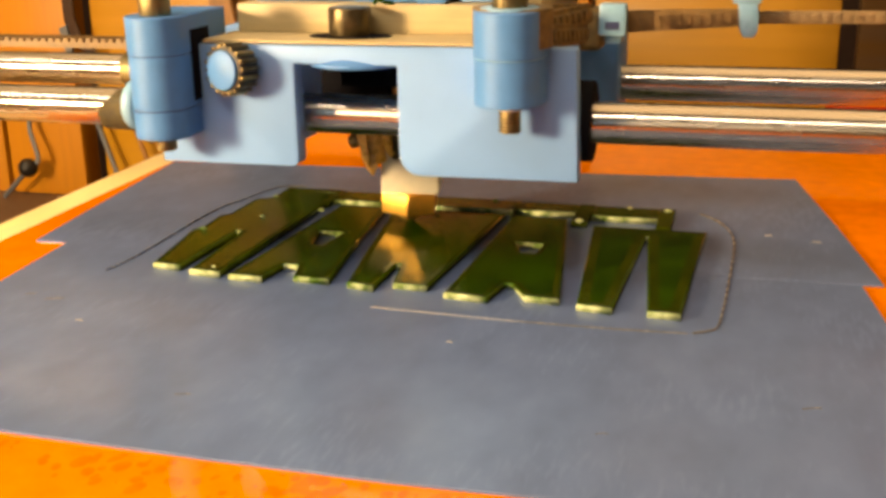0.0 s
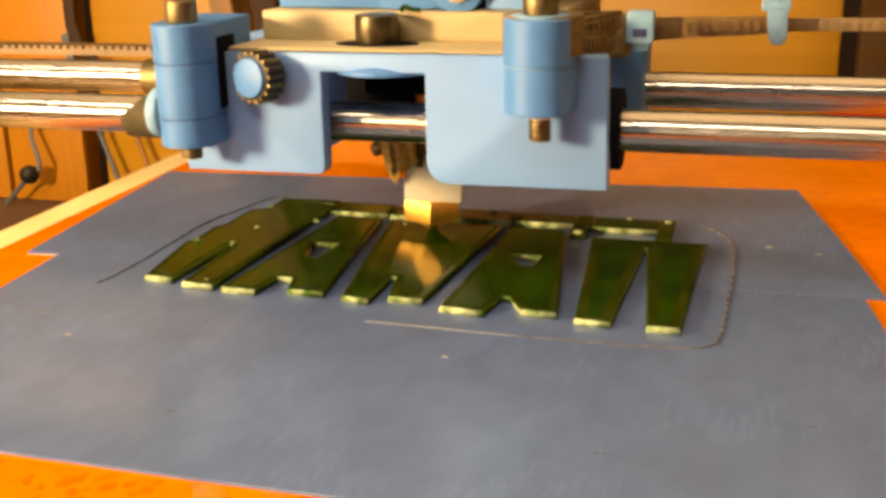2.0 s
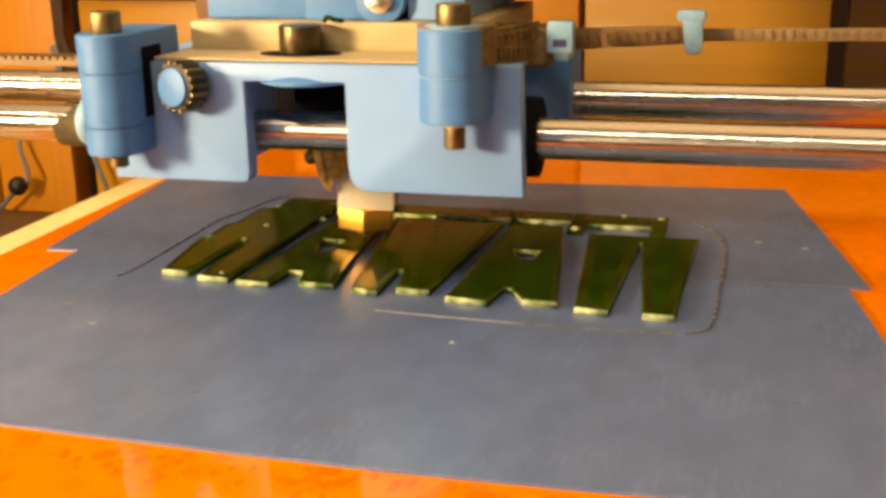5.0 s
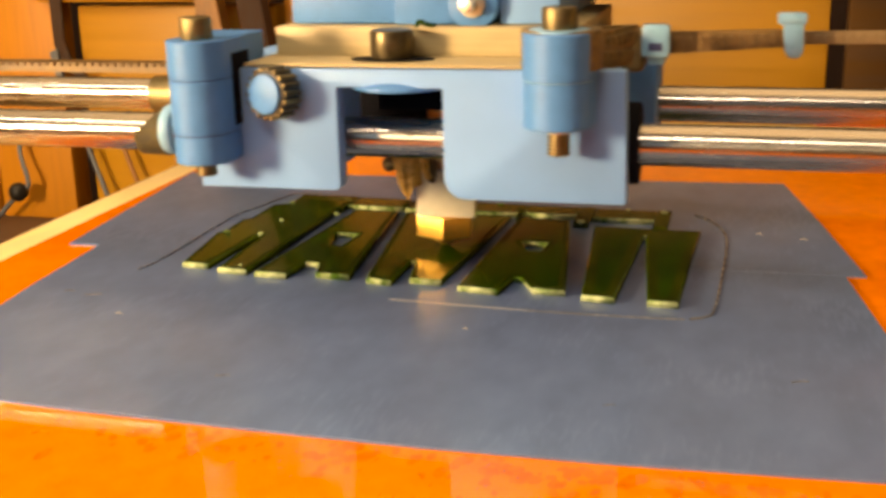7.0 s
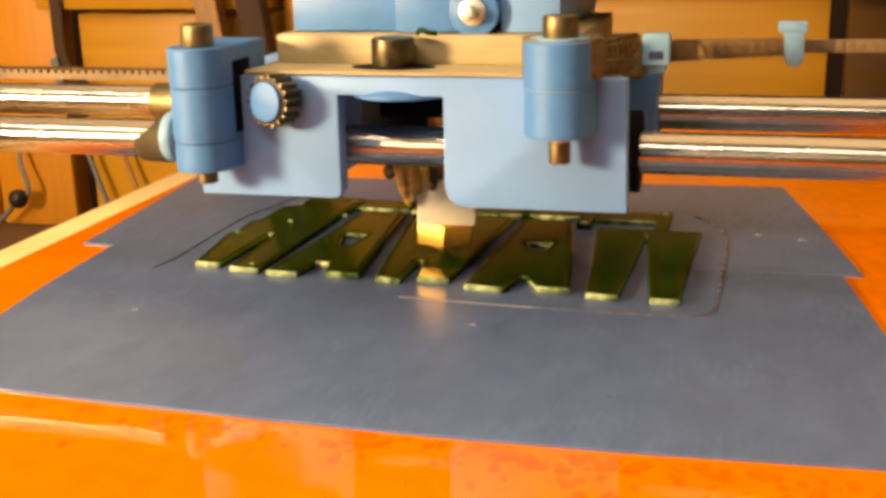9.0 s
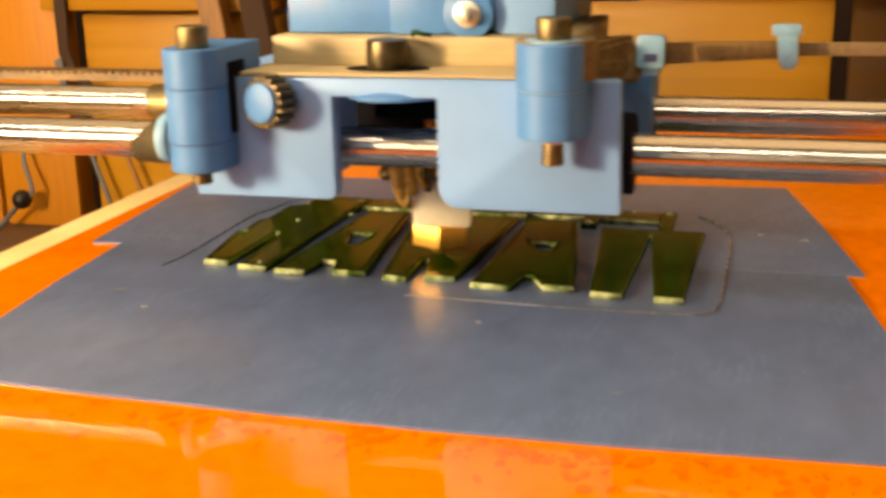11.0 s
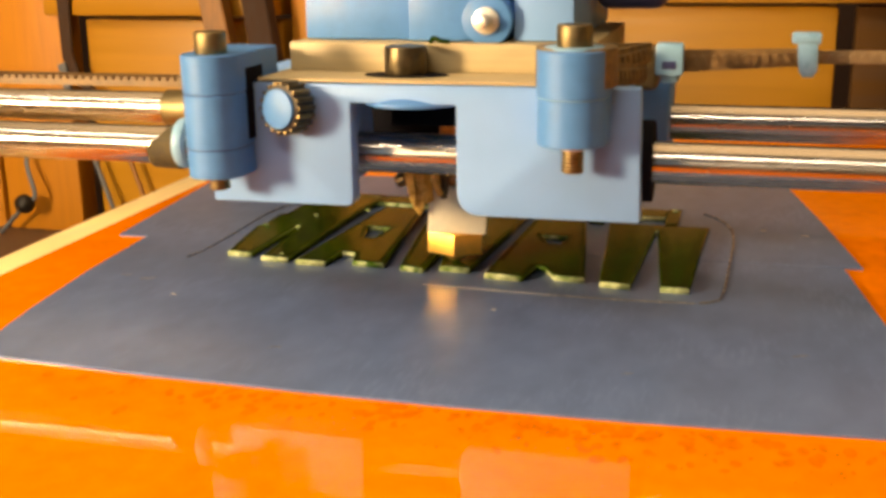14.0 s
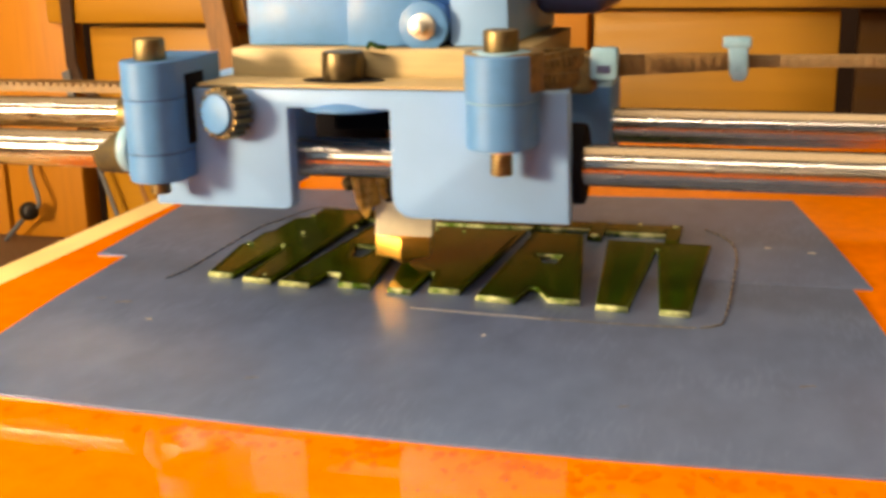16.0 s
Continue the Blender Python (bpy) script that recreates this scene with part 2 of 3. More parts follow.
# ---- boards behind the printer ----
def board(name, x0, x1, z0, z1, mat, label, y0=600, y1=618, bevel=1.5):
    return thing(name, label, "board", "boards behind the printer", bm=box(x0, x1, y0, y1, z0, z1, bevel), mat=mat)


PLANK = "orange stained pine board standing behind the printer"
PALE = "light pine board standing behind the printer"
board("wall_board", -720, -560, -100, 66, WOOD_WALL, PLANK)
board("wall_board", -556, -452, -100, 66, WOOD_WALL, PLANK)
board("wall_board", -449, -396, -100, 66, WOOD_WALL, PLANK)
board("wall_board", -381, -255, -100, 31.5, WOOD_LIGHT, PALE)
board("shelf_rail", -402, -255, 34.2, 64, WOOD_LIGHT, "light pine shelf rail above the boards", y0=590, y1=617)
board("wall_board", -250, -84, -100, 66, WOOD_WALL, PLANK)
board("wall_board", -81, 42, -100, 39.8, WOOD_LIGHT, PALE)
board("shelf_rail", -81, 250, 41.8, 75, WOOD_LIGHT, "light pine shelf rail above the boards", y0=592, y1=617)
board("wall_board", 51, 250, -100, 39.8, WOOD_BOARD_BROWN, "brown pine board beside the pale one", y0=603, y1=620)

strap = thing("hanging_strap", "dark brown leather strap hanging between the boards", "strap")
part("strap_band", prism([(-390, 60), (-382, 60), (-383, 12), (-379, -1), (-370, -8), (-374, -10), (-384, -5), (-390, 10)], 586, 588.5, "y", 0.4), WOOD_DARK, strap)
part("buckle", prism([(-392, 6), (-387, 8), (-384.5, -8), (-389, -10)], 583.5, 585.8, "y", 0.3), WIRE_GREY, strap, "dull grey buckle")

# leaning battens between the boards
for top, foot, wide, mat, tone in ((-299, -271, 14, WOOD_BROWN, "brown"), (-273, -249, 15, WOOD_DARK, "dark brown")):
    thing("leaning_batten", tone + " wooden batten leaning against the boards", "batten", "leaning battens",
          bm=prism([(top, 74), (top + wide, 74), (foot + wide, -100), (foot, -100)], 575, 586, "y", 0.8), mat=mat)

cable = thing("hanging_cable", "dark cable with a small blue-black ball hanging by the boards", "cable")
part("cord", tube([(-427, 599, -42), (-425, 590, -55), (-419, 586, -70), (-419, 585, -76), (-424, 584, -79), (-434, 585, -88), (-446, 586, -99)], 1.5), WIRE_GREY, cable)
ball = bmesh.new()
bmesh.ops.create_icosphere(ball, subdivisions=3, radius=6.0 * MM, matrix=Matrix.Translation((-0.4245, 0.583, -0.079)))
part("ball", ball, BLACK_STEEL, cable)

for x, m in ((-372, WIRE_GREY), (-348, WOOD_BROWN)):
    thing("thin_rod", "thin slanted rod leaning on the pale board", "rod", "thin rods", bm=rod((x - 12, 590, -30), (x + 12, 588, -100), 1.5, 12), mat=m)

# ---- printer frame ----
frame_ob = thing("printer_frame", "wooden printer frame holding two polished steel rods", "3d printer")
for x in (-257, 84):
    part("end_plate", box(x, x + 12, 195, 290, -100, 66, 2), WOOD_PALE, frame_ob)
for y in (217, 265):
    part("slide_rod", rod((-164.5, 0, 0), (164.5, 0, 0), 4.1, 64), STEEL, frame_ob, "polished steel slide rod").matrix_basis = at(-80.5, y, 34.0 if y < 240 else 34.3)
part("base_plate", box(-260, 100, 10, 470, -100, -88, 2), WOOD_PALE, frame_ob)
for x in (-130, -10):
    part("bed_rod", rod((x, 15, -40), (x, 465, -40), 4, 24), STEEL, frame_ob)
    for y in (15, 453):
        part("rod_block", box(x - 10, x + 10, y, y + 12, -88, -30, 1), WOOD_PALE, frame_ob)

# ---- bed, moving towards and away from the camera ----
bed = thing("print_bed", "wooden print bed covered in glossy orange film", "print bed")
part("board", box(-182, 70, 45, 420, -12.5, -0.9, 0.8), WOOD_EDGE, bed, "pale pine bed board with a bare edge")
part("film", box(-171, 62, 44.4, 414, -0.9, -0.5, 0.1, 1), KAPTON, bed, "glossy orange polyimide film")
for x in (-138, -18):
    for y in (90, 330):
        part("slide_bearing", box(x, x + 16, y, y + 26, -44.5, -12.5, 1), BLUE, bed)


def tape_strip(name, points, top, parent):
    return part(name, prism(points, -0.5, top, "z", 0.05), TAPE, parent, "grey-blue masking tape strip")


tape_strip("tape_strip", [(-169.5, 304.5), (-162, 222.0), (-60, 227.6), (28.9, 230.5), (22.1, 272.7), (13.9, 317.6)], -0.02, bed)
tape_strip("tape_strip", [(-153.6, 222.6), (-151.2, 189), (-147.7, 160.7), (-143, 134.4), (-105, 132.3), (-72, 131.4), (-45, 131.1), (-15, 131.9), (24, 134.4), (40, 136), (29.5, 191.6), (24.5, 229.6), (-60, 227.6)], 0.0, bed)

# grit and smudges on the film in front of the tape
DIRT = material("brown_dirt", (0.20, 0.07, 0.015), 0.6, vary=0.4)
SMUDGE = material("thin_brown_smudge", (0.79, 0.165, 0.003), 0.06, vary=0.22, grain=3000, ior=1.32)
rng = random.Random(5)


def speck(bm, x, y, s, flat):
    bmesh.ops.create_icosphere(bm, subdivisions=1, radius=s * MM, matrix=Matrix.Translation((x * MM, y * MM, -0.5 * MM)) @ Matrix.Rotation(rng.uniform(0, 3), 4, "Z") @ Matrix.Diagonal((1.6, 0.8, flat, 1)))


crumbs, smears = bmesh.new(), bmesh.new()
for _ in range(70):
    speck(crumbs, rng.triangular(-120, 45, 15), 130 - abs(rng.gauss(0, 8)), rng.uniform(0.10, 0.28), 0.25)
for _ in range(190):
    s = rng.uniform(0.4, 1.5)
    bmesh.ops.create_circle(smears, cap_ends=True, segments=9, radius=s * MM, matrix=Matrix.Translation((rng.triangular(-125, 45, -10) * MM, (131 - s - abs(rng.gauss(0, 5.5))) * MM, (-0.49 + rng.uniform(0, 0.02)) * MM))
                            @ Matrix.Rotation(rng.uniform(-0.5, 0.5), 4, "Z") @ Matrix.Diagonal((rng.uniform(0.5, 1.1), rng.uniform(0.8, 1.6), 1, 1)))
tagged(part("grit", crumbs, DIRT, bed, "brown grit on the orange film"), "brown grit on the orange film", kind="stuff")
tagged(part("smudge", smears, SMUDGE, bed, "brown smudges on the orange film"), "brown smudges on the orange film", kind="stuff")

# ---- the green print ----
TOP = 1.35
letters = thing("printed_lettering", "glossy translucent dark green printed plastic letters on tape", "3d print")
SHAPES = (
    [(-123.6, 208.6), (-116.6, 208.0), (-115.4, 234), (-114.6, 234), (-113.6, 206.2), (-106, 205.4), (-104.6, 240), (-103.9, 262.5), (-103.2, 273), (-120, 274),
     (-120, 266), (-123.9, 264), (-124.3, 249), (-126, 247), (-125.6, 236), (-127, 234)],
    [(-104, 205), (-96, 204.4), (-94.8, 213.5), (-91.6, 213.5), (-89.8, 206.6), (-81.6, 206), (-84.6, 235), (-87, 262.4), (-99.4, 262.9), (-100.4, 247)],
    [(-77.4, 205.2), (-71.3, 204), (-71, 219), (-70, 219), (-68, 206.8), (-60.6, 206.4), (-57.8, 240), (-56.2, 262.5), (-85, 262.5), (-81, 232)],
    [(-56.4, 203.6), (-47.2, 202.4), (-45.6, 211.8), (-43.8, 211.8), (-40.2, 205), (-33.2, 204.4), (-37, 235), (-40.6, 261.5), (-54, 262)],
    [(-29.6, 202.4), (-22.6, 201.6), (-20.7, 250), (-20.3, 250), (-16, 201.6), (-9.7, 201.2), (-8.6, 230), (-7.3, 256.6), (-33.8, 256.8)],
)
HOLES = {1: [(-96.4, 239.2), (-90.6, 239.2), (-91.6, 228.5), (-94.0, 228.5)], 3: [(-49.0, 239.6), (-42.8, 239.6), (-43.4, 232.5), (-46.2, 232.5)]}


def letter_mesh(points, hole, rim_width=1.5):
    """A flat printed form with a rounded rim and an outer band of perimeters, open where it has a counter."""
    bm = bmesh.new()
    loops = []
    for ring in (points, hole):
        vs = [bm.verts.new((x * MM, y * MM, 0)) for x, y in ring or ()]
        loops += [bm.edges.new((vs[k], vs[(k + 1) % len(vs)])) for k in range(len(vs))]
    bmesh.ops.triangle_fill(bm, edges=loops, use_beauty=True)
    low = bm.faces[:]
    made = bmesh.ops.extrude_face_region(bm, geom=low, use_keep_orig=True)["geom"]
    for v in made:
        if isinstance(v, bmesh.types.BMVert):
            v.co.z = TOP * MM
    bmesh.ops.recalc_face_normals(bm, faces=bm.faces[:])
    rim = [e for e in bm.edges if len(e.link_faces) == 2 and all(v.co.z > TOP * MM * 0.9 for v in e.verts)
           and e.link_faces[0].normal.dot(e.link_faces[1].normal) < 0.5]
    bmesh.ops.bevel(bm, geom=rim, offset=0.45 * MM, segments=3, profile=0.5, affect="EDGES", clamp_overlap=True)
    tops = [f for f in bm.faces if f.normal.z > 0.99 and f.calc_center_median().z > TOP * MM * 0.9]
    band = bmesh.ops.inset_region(bm, faces=tops, thickness=rim_width * MM, use_even_offset=True)["faces"] if rim_width else []
    for f in bm.faces:
        # sides turned to the camera take the painted glint, other sides the rim
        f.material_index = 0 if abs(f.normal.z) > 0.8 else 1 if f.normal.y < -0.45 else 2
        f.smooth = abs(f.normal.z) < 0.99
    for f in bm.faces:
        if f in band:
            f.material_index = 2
    return bm


def printed(name, points, hole=None, rim_width=1.5):
    ob = new(name, bpy.data.meshes.new(name))
    bm = letter_mesh(points, hole, rim_width)
    bm.to_mesh(ob.data)
    bm.free()
    for m in (GREEN, GREEN_GLINT, GREEN_RIM):
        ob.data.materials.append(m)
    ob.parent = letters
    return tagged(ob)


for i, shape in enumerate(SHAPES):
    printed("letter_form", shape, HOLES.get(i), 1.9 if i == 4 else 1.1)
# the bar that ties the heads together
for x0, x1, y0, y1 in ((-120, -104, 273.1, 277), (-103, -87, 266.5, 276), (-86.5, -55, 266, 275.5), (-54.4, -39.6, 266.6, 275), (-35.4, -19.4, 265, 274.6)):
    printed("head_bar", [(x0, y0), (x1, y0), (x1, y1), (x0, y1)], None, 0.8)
for x0, x1, y0, y1 in ((-39.5, -35.5, 258.6, 275), (-19.3, -15.6, 258, 274.5), (-104, -103.1, 262.8, 276), (-55, -54.5, 262, 275)):
    part("tie", box(x0, x1, y0, y1, 0, TOP + 0.1, 0.1, 1), GREEN_RIM, letters)

# small blobs left where the strands end
for x, y, r in ((-115.1, 248, 0.5), (-115.2, 234.8, 0.6), (-124.6, 234.9, 0.75), (-102.7, 256.6, 0.7), (-72.3, 257, 0.5), (-80.1, 258.2, 0.45), (-108.9, 208.6, 0.4),
                (-119.4, 266.6, 0.6), (-94.3, 237.7, 0.5), (-37.5, 259.5, 1.0), (-17.4, 272.5, 0.8), (-61.5, 274, 0.7), (-27.0, 273.8, 0.5)):
    bead = bmesh.new()
    bmesh.ops.create_icosphere(bead, subdivisions=2, radius=r * MM, matrix=Matrix.Translation((x * MM, y * MM, TOP * MM)) @ Matrix.Diagonal((1.3, 1, 0.7, 1)))
    part("blob", bead, GREEN_GLINT, letters)

# the thin outline laid round the print
outline = [(-9.7, 276.2), (-4.2, 268), (-1.2, 254), (-1.6, 225), (-2.6, 202), (-4.0, 197.4), (-7.2, 195.2)]
skirt = thing("skirt_strand", "thin dark printed strand lying round the lettering", "plastic strand")
part("strand", tube([(x, y, 0.12) for x, y in outline], 0.22, 6), STRAND, skirt)
part("strand", tube([(x, y, 0.12) for x, y in ((-8, 195), (-21, 194.3), (-39.5, 194.2))], 0.13, 6), STRAND, skirt)
part("strand", tube([(x, y, 0.12) for x, y in ((-39.5, 194.2), (-54, 194.8), (-69, 195.5))], 0.075, 6), STRAND_PALE, skirt, "pale shiny strand")
part("strand", tube([(x, y, 0.12) for x, y in ((-133, 205), (-131.5, 215), (-131.5, 253), (-129, 264), (-124.9, 280), (-117, 283))], 0.13, 6), STRAND, skirt)

# flecks left on the tape
for x, y, s in ((-121.6, 176.4, 1.0), (-49.3, 181.6, 0.7), (16.9, 257.6, 1.2), (6.4, 260.9, 1.0)):
    thing("plastic_fleck", "tiny pale plastic fleck stuck on the tape", "plastic fleck", "flecks on the tape",
          bm=tube([(x - 0.7 * s, y, 0.08), (x, y + 0.2 * s, 0.12), (x + 0.7 * s, y - 0.1, 0.08)], 0.12, 6), mat=STRAND_PALE).parent = None

for x, y, s in ((-133.5, 186.5, 1.6), (-140.2, 188.0, 1.0), (-86.0, 150.5, 1.1), (12.5, 168.0, 1.3), (-18.0, 152.0, 0.9)):
    thing("tape_scuff", "short dark scuff rubbed into the tape", "scuff", "scuffs on the tape",
          bm=tube([(x - 1.1 * s, y - 0.5 * s, 0.01), (x, y, 0.03), (x + 1.1 * s, y + 0.3 * s, 0.01)], 0.09 * s, 6), mat=STRAND)

# ---- carriage ----
carriage = thing("print_carriage", "light blue printed plastic carriage with brass hot end on rods", "printer carriage")
C = carriage


def arc(cx, cz, r, a0, a1, n=6):
    return [(cx + r * math.cos(radians(a0 + (a1 - a0) * i / n)), cz + r * math.sin(radians(a0 + (a1 - a0) * i / n))) for i in range(n + 1)]


face = ([(-51.4, 24.8), (-24, 24.9)] + arc(-22.6, 26.4, 1.5, -90, 0, 3) + [(-21.1, 45.6), (0.2, 45.6)] + [(0.2, 28.5)] + arc(4.4, 28.3, 4.2, 180, 270, 6)
        + [(35.5, 24.3), (34.9, 49.4), (-51.6, 49.1)])
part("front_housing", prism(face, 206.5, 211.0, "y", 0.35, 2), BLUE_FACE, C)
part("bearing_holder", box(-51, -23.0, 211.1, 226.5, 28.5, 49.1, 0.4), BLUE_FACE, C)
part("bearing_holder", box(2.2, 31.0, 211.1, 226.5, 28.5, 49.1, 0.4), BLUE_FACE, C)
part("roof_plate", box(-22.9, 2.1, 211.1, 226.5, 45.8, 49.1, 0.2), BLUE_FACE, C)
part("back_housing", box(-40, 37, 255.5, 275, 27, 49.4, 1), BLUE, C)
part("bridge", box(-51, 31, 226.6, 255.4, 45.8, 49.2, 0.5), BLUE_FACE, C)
part("funnel_boss", join(rod((-10, 214.2, 44.9), (-10, 214.2, 45.7), 9.9, 48, 0.2), rod((-10, 214.2, 45.7), (-10, 214.2, 47.6), 9.4, 48, 0.0, 5.6), rod((-10, 214.2, 47.6), (-10, 214.2, 49.45), 5.6, 40)), BLUE, C)
part("cover_plate", box(-40.5, 24, 206.9, 278, 49.5, 50.1, 0.1, 1), WOOD_PALE, C, "thin pale wooden plate")
part("mount_plate", box(-39, 24, 220.5, 280, 50.1, 55.9, 0.3), WOOD_PALE, C, "pale wooden mounting plate")
part("socket_screw", rod((-12.4, 216.1, 50.1), (-12.4, 216.1, 55.9), 4.3, 32, 0.5), DULL, C, "dull brown socket screw")
# slot and the shadow at the screw's foot, laid on as a black patch
part("slot", prism([(-12.0 + 8.6 * math.cos(k * math.pi / 12), 215.0 + 4.6 * math.sin(k * math.pi / 12)) for k in range(24)], 50.1, 50.3, "z"), BLACK, C, "flat black patch for the dark slot and shadow round the screw")
part("green_scrap", tube([(-8.2, 219.5, 56.3), (-7.2, 218.6, 57.2), (-5.8, 218.9, 56.6), (-4.6, 220.4, 56.3)], 0.5, 6), GREEN, C, "scrap of green plastic")

def stadium(cx, cy, r, back, n=22):
    """The plan of a post: round in front, straight sides running back."""
    return [(cx - r, back)] + [(cx + r * math.cos(radians(180 + 180 * k / n)), cy + r * math.sin(radians(180 + 180 * k / n))) for k in range(n + 1)] + [(cx + r, back)]


def clamp_post(cx, cy, r, cuts, back, front_back, head, head_r, tip):
    """A screw post printed in pieces, its arm reaching back over the housing. cuts: heights from the foot up."""
    post = part("clamp_post", prism(stadium(cx, cy, r, back), cuts[-2] + 0.08, cuts[-1], "z", 0.22), BLUE, C)
    for lo, hi in zip(cuts[:-2], cuts[1:-1]):
        part("post_foot" if lo == cuts[0] else "post_middle", prism(stadium(cx, cy, r - (0.15 if lo == cuts[0] else 0.05), front_back), lo + 0.08, hi - 0.08, "z", 0.22), BLUE, post)
    for z in cuts[1:-1]:
        part("seam", prism(stadium(cx, cy, r - 0.28, front_back - 0.3), z - 0.12, z + 0.12, "z"), BLUE_PALE if r > 6 else NAVY, post)
    part("screw_head", rod((cx + 0.2, cy, cuts[-1]), (cx + 0.2, cy, cuts[-1] + head), head_r, 28, 0.4), BOLT, post, "dull brass coloured screw head")
    part("socket", rod((cx + 0.2, cy, cuts[-1] + head - 0.05), (cx + 0.2, cy, cuts[-1] + head + 0.04), head_r * 0.55, 6), BLACK_STEEL, post)
    part("screw_end", rod((cx + 0.2, cy, tip), (cx + 0.2, cy, cuts[0] + 0.5), 1.9, 18, 0.2), BOLT, post)
    for k in range(6):
        z = tip + 0.3 + 0.75 * k
        if z < cuts[0] - 0.2:
            part("thread", rod((cx + 0.2, cy, z), (cx + 0.2, cy, z + 0.32), 2.12, 18, 0.12), BOLT, post)
    return post


left_post = clamp_post(-47.2, 200.6, 5.8, (31.4, 37.2, 47.9, 55.4), 219.5, 206.4, 4.3, 3.1, 28.6)
right_post = clamp_post(23.3, 201.4, 6.5, (39.8, 48.5, 57.0), 208.5, 206.4, 4.4, 3.2, 34.6)
part("washer", rod((23.5, 201.4, 57.0), (23.5, 201.4, 57.5), 5.4, 32, 0.2), BLUE_PALE, right_post)
part("screw_collar", rod((23.5, 201.4, 38.9), (23.5, 201.4, 39.8), 2.6, 20, 0.2), ZINC, right_post)

# knurled knob with a blue cap
K0, K1 = Vector((-32.2, 206.6, 44.6)), Vector((-33.9, 201.6, 44.8))
KN = (K1 - K0).normalized()
KU, KV = KN.orthogonal().normalized(), KN.cross(KN.orthogonal().normalized())
knob = part("knurled_knob", rod(K0, K1, 4.7, 40, 0.5), BLACK_STEEL, C, "dark knurled knob with blue cap")
part("cap", rod(K1 - KN * 0.3, K1 + KN * 0.7, 3.9, 36, 0.35), BLUE, knob)
for k in range(18):
    a = 2 * math.pi * k / 18
    d = (KU * math.cos(a) + KV * math.sin(a)) * 4.75
    part("tooth", rod(K0 + d + KN * 0.4, K1 + d - KN * 0.1, 0.5, 8, 0.1), DULL if k % 3 else BOLT, knob)
# no hollow is cut; a black sheet gives the slot's shade
part("recess_shade", box(-41.9, -41.25, 203.4, 211.5, 38.2, 52.4, 0.2), BLACK, left_post, "black sheet for the shaded slot in the post")

# bearings and ties at the ends of the housings
part("bearing", rod((31.1, 218.0, 34.0), (36.9, 218.0, 34.0), 8.0, 40, 0.3), BLACK, C, "dark linear bearing end")
part("bearing", rod((-92.6, 265, 34.3), (-40.1, 265, 34.3), 4.7, 36, 0.3), BOLT, C, "brassy linear bearing end")
part("cable_tie", rod((-63.4, 216.4, 34.6), (-60.8, 216.4, 34.6), 5.4, 36, 0.8), BLUE_PALE, C, "pale blue cable tie round the rod")
part("rod_wiper", rod((-69.8, 217, 33.2), (-63.6, 217, 33.6), 4.25, 30, 0.0, 4.8), FELT, C, "brown felt wiper on the rod")

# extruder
# body takes the paler blue, so light on its front is in the colour
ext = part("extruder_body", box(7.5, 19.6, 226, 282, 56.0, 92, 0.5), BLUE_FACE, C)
part("lever", box(-37.2, 1, 225.6, 240, 56.1, 66.0, 0.5), BLUE, ext)
part("lever_cover", box(-22, 19, 229, 262, 64.1, 92, 0.5), BLUE, ext)
pivot = part("pivot_boss", rod((2.4, 238, 60.2), (2.4, 223.6, 60.2), 5.1, 40, 0.3), BLUE, ext)
part("pivot_arm", box(-14, 2.4, 223.9, 238, 56.1, 67, 0.4), BLUE, ext)
part("washer", rod((2.4, 223.6, 60.2), (2.4, 222.9, 60.2), 2.7, 28, 0.15), ZINC, pivot, "bright steel washer")
part("screw_end", rod((2.2, 223, 60.2), (1.6, 220.2, 60.0), 1.5, 18, 0.2), ZINC, pivot)
part("motor", box(20.5, 36, 250, 288, 60.8, 100, 3, 4), NAVY, C, "dark navy motor body")

# hot end
# unseen block added behind the carriage so the letters mirror something dark
part("reflection_blocker", box(-48, -10, 283, 375, 24, 90, 2), BLACK_STEEL, ext, "unseen black block added to darken reflections in the letters")
hot = part("heater_block", box(-6.7, 6.9, -5.6, 5.6, -4.1, 7.0, 0.35), CERAMIC, C, "pale wrapped heater block")
hot.matrix_basis = at(-11.3, 252.5, 13.4, 0, 2, 11)
part("nozzle_hex", rod((-0.4, -0.3, -9.3), (-0.4, -0.3, -4.1), 7.3, 6, 0.3), BRASS, hot, "bright brass hex nozzle")
part("nozzle_tip", rod((-0.4, -0.3, -11.9), (-0.4, -0.3, -9.3), 0.9, 20, 0.0, 5.0), BRASS, hot)
part("barrel", rod((0, 1, 4), (0, 1, 28), 5.0, 28, 0.3), COPPER, hot)
part("hot_end_mount", join(rod((-11, 252, 36), (-11, 252, 49), 8, 30, 0.3), box(-20.1, 0.1, 230, 252, 37.5, 42.8, 0.4)), BLACK, C, "black hot end mount")
part("wire_wrap", join(tube([(-17.5, 248, 30), (-17.2, 246, 25), (-17.4, 245, 21), (-17.2, 246, 17.5)], 1.9, 12), tube([(-14.5, 249, 30), (-15, 247, 25), (-14.6, 247, 21)], 1.7, 12)), AMBER, C, "amber film wrapped wires")
part("film_tail", prism([(-23.0, 28.5), (-19.0, 30), (-16.6, 23), (-17.0, 16.5), (-18.2, 14.0), (-19.8, 16.0), (-21.2, 21)], 243.4, 244.2, "y", 0.3), AMBER, C, "loose end of amber film")
part("film_tail", prism([(-21.6, 26.5), (-19.6, 27), (-18.4, 19), (-19.0, 15.5), (-20.4, 18.5)], 242.4, 242.9, "y", 0.2), AMBER, C, "loose end of amber film")
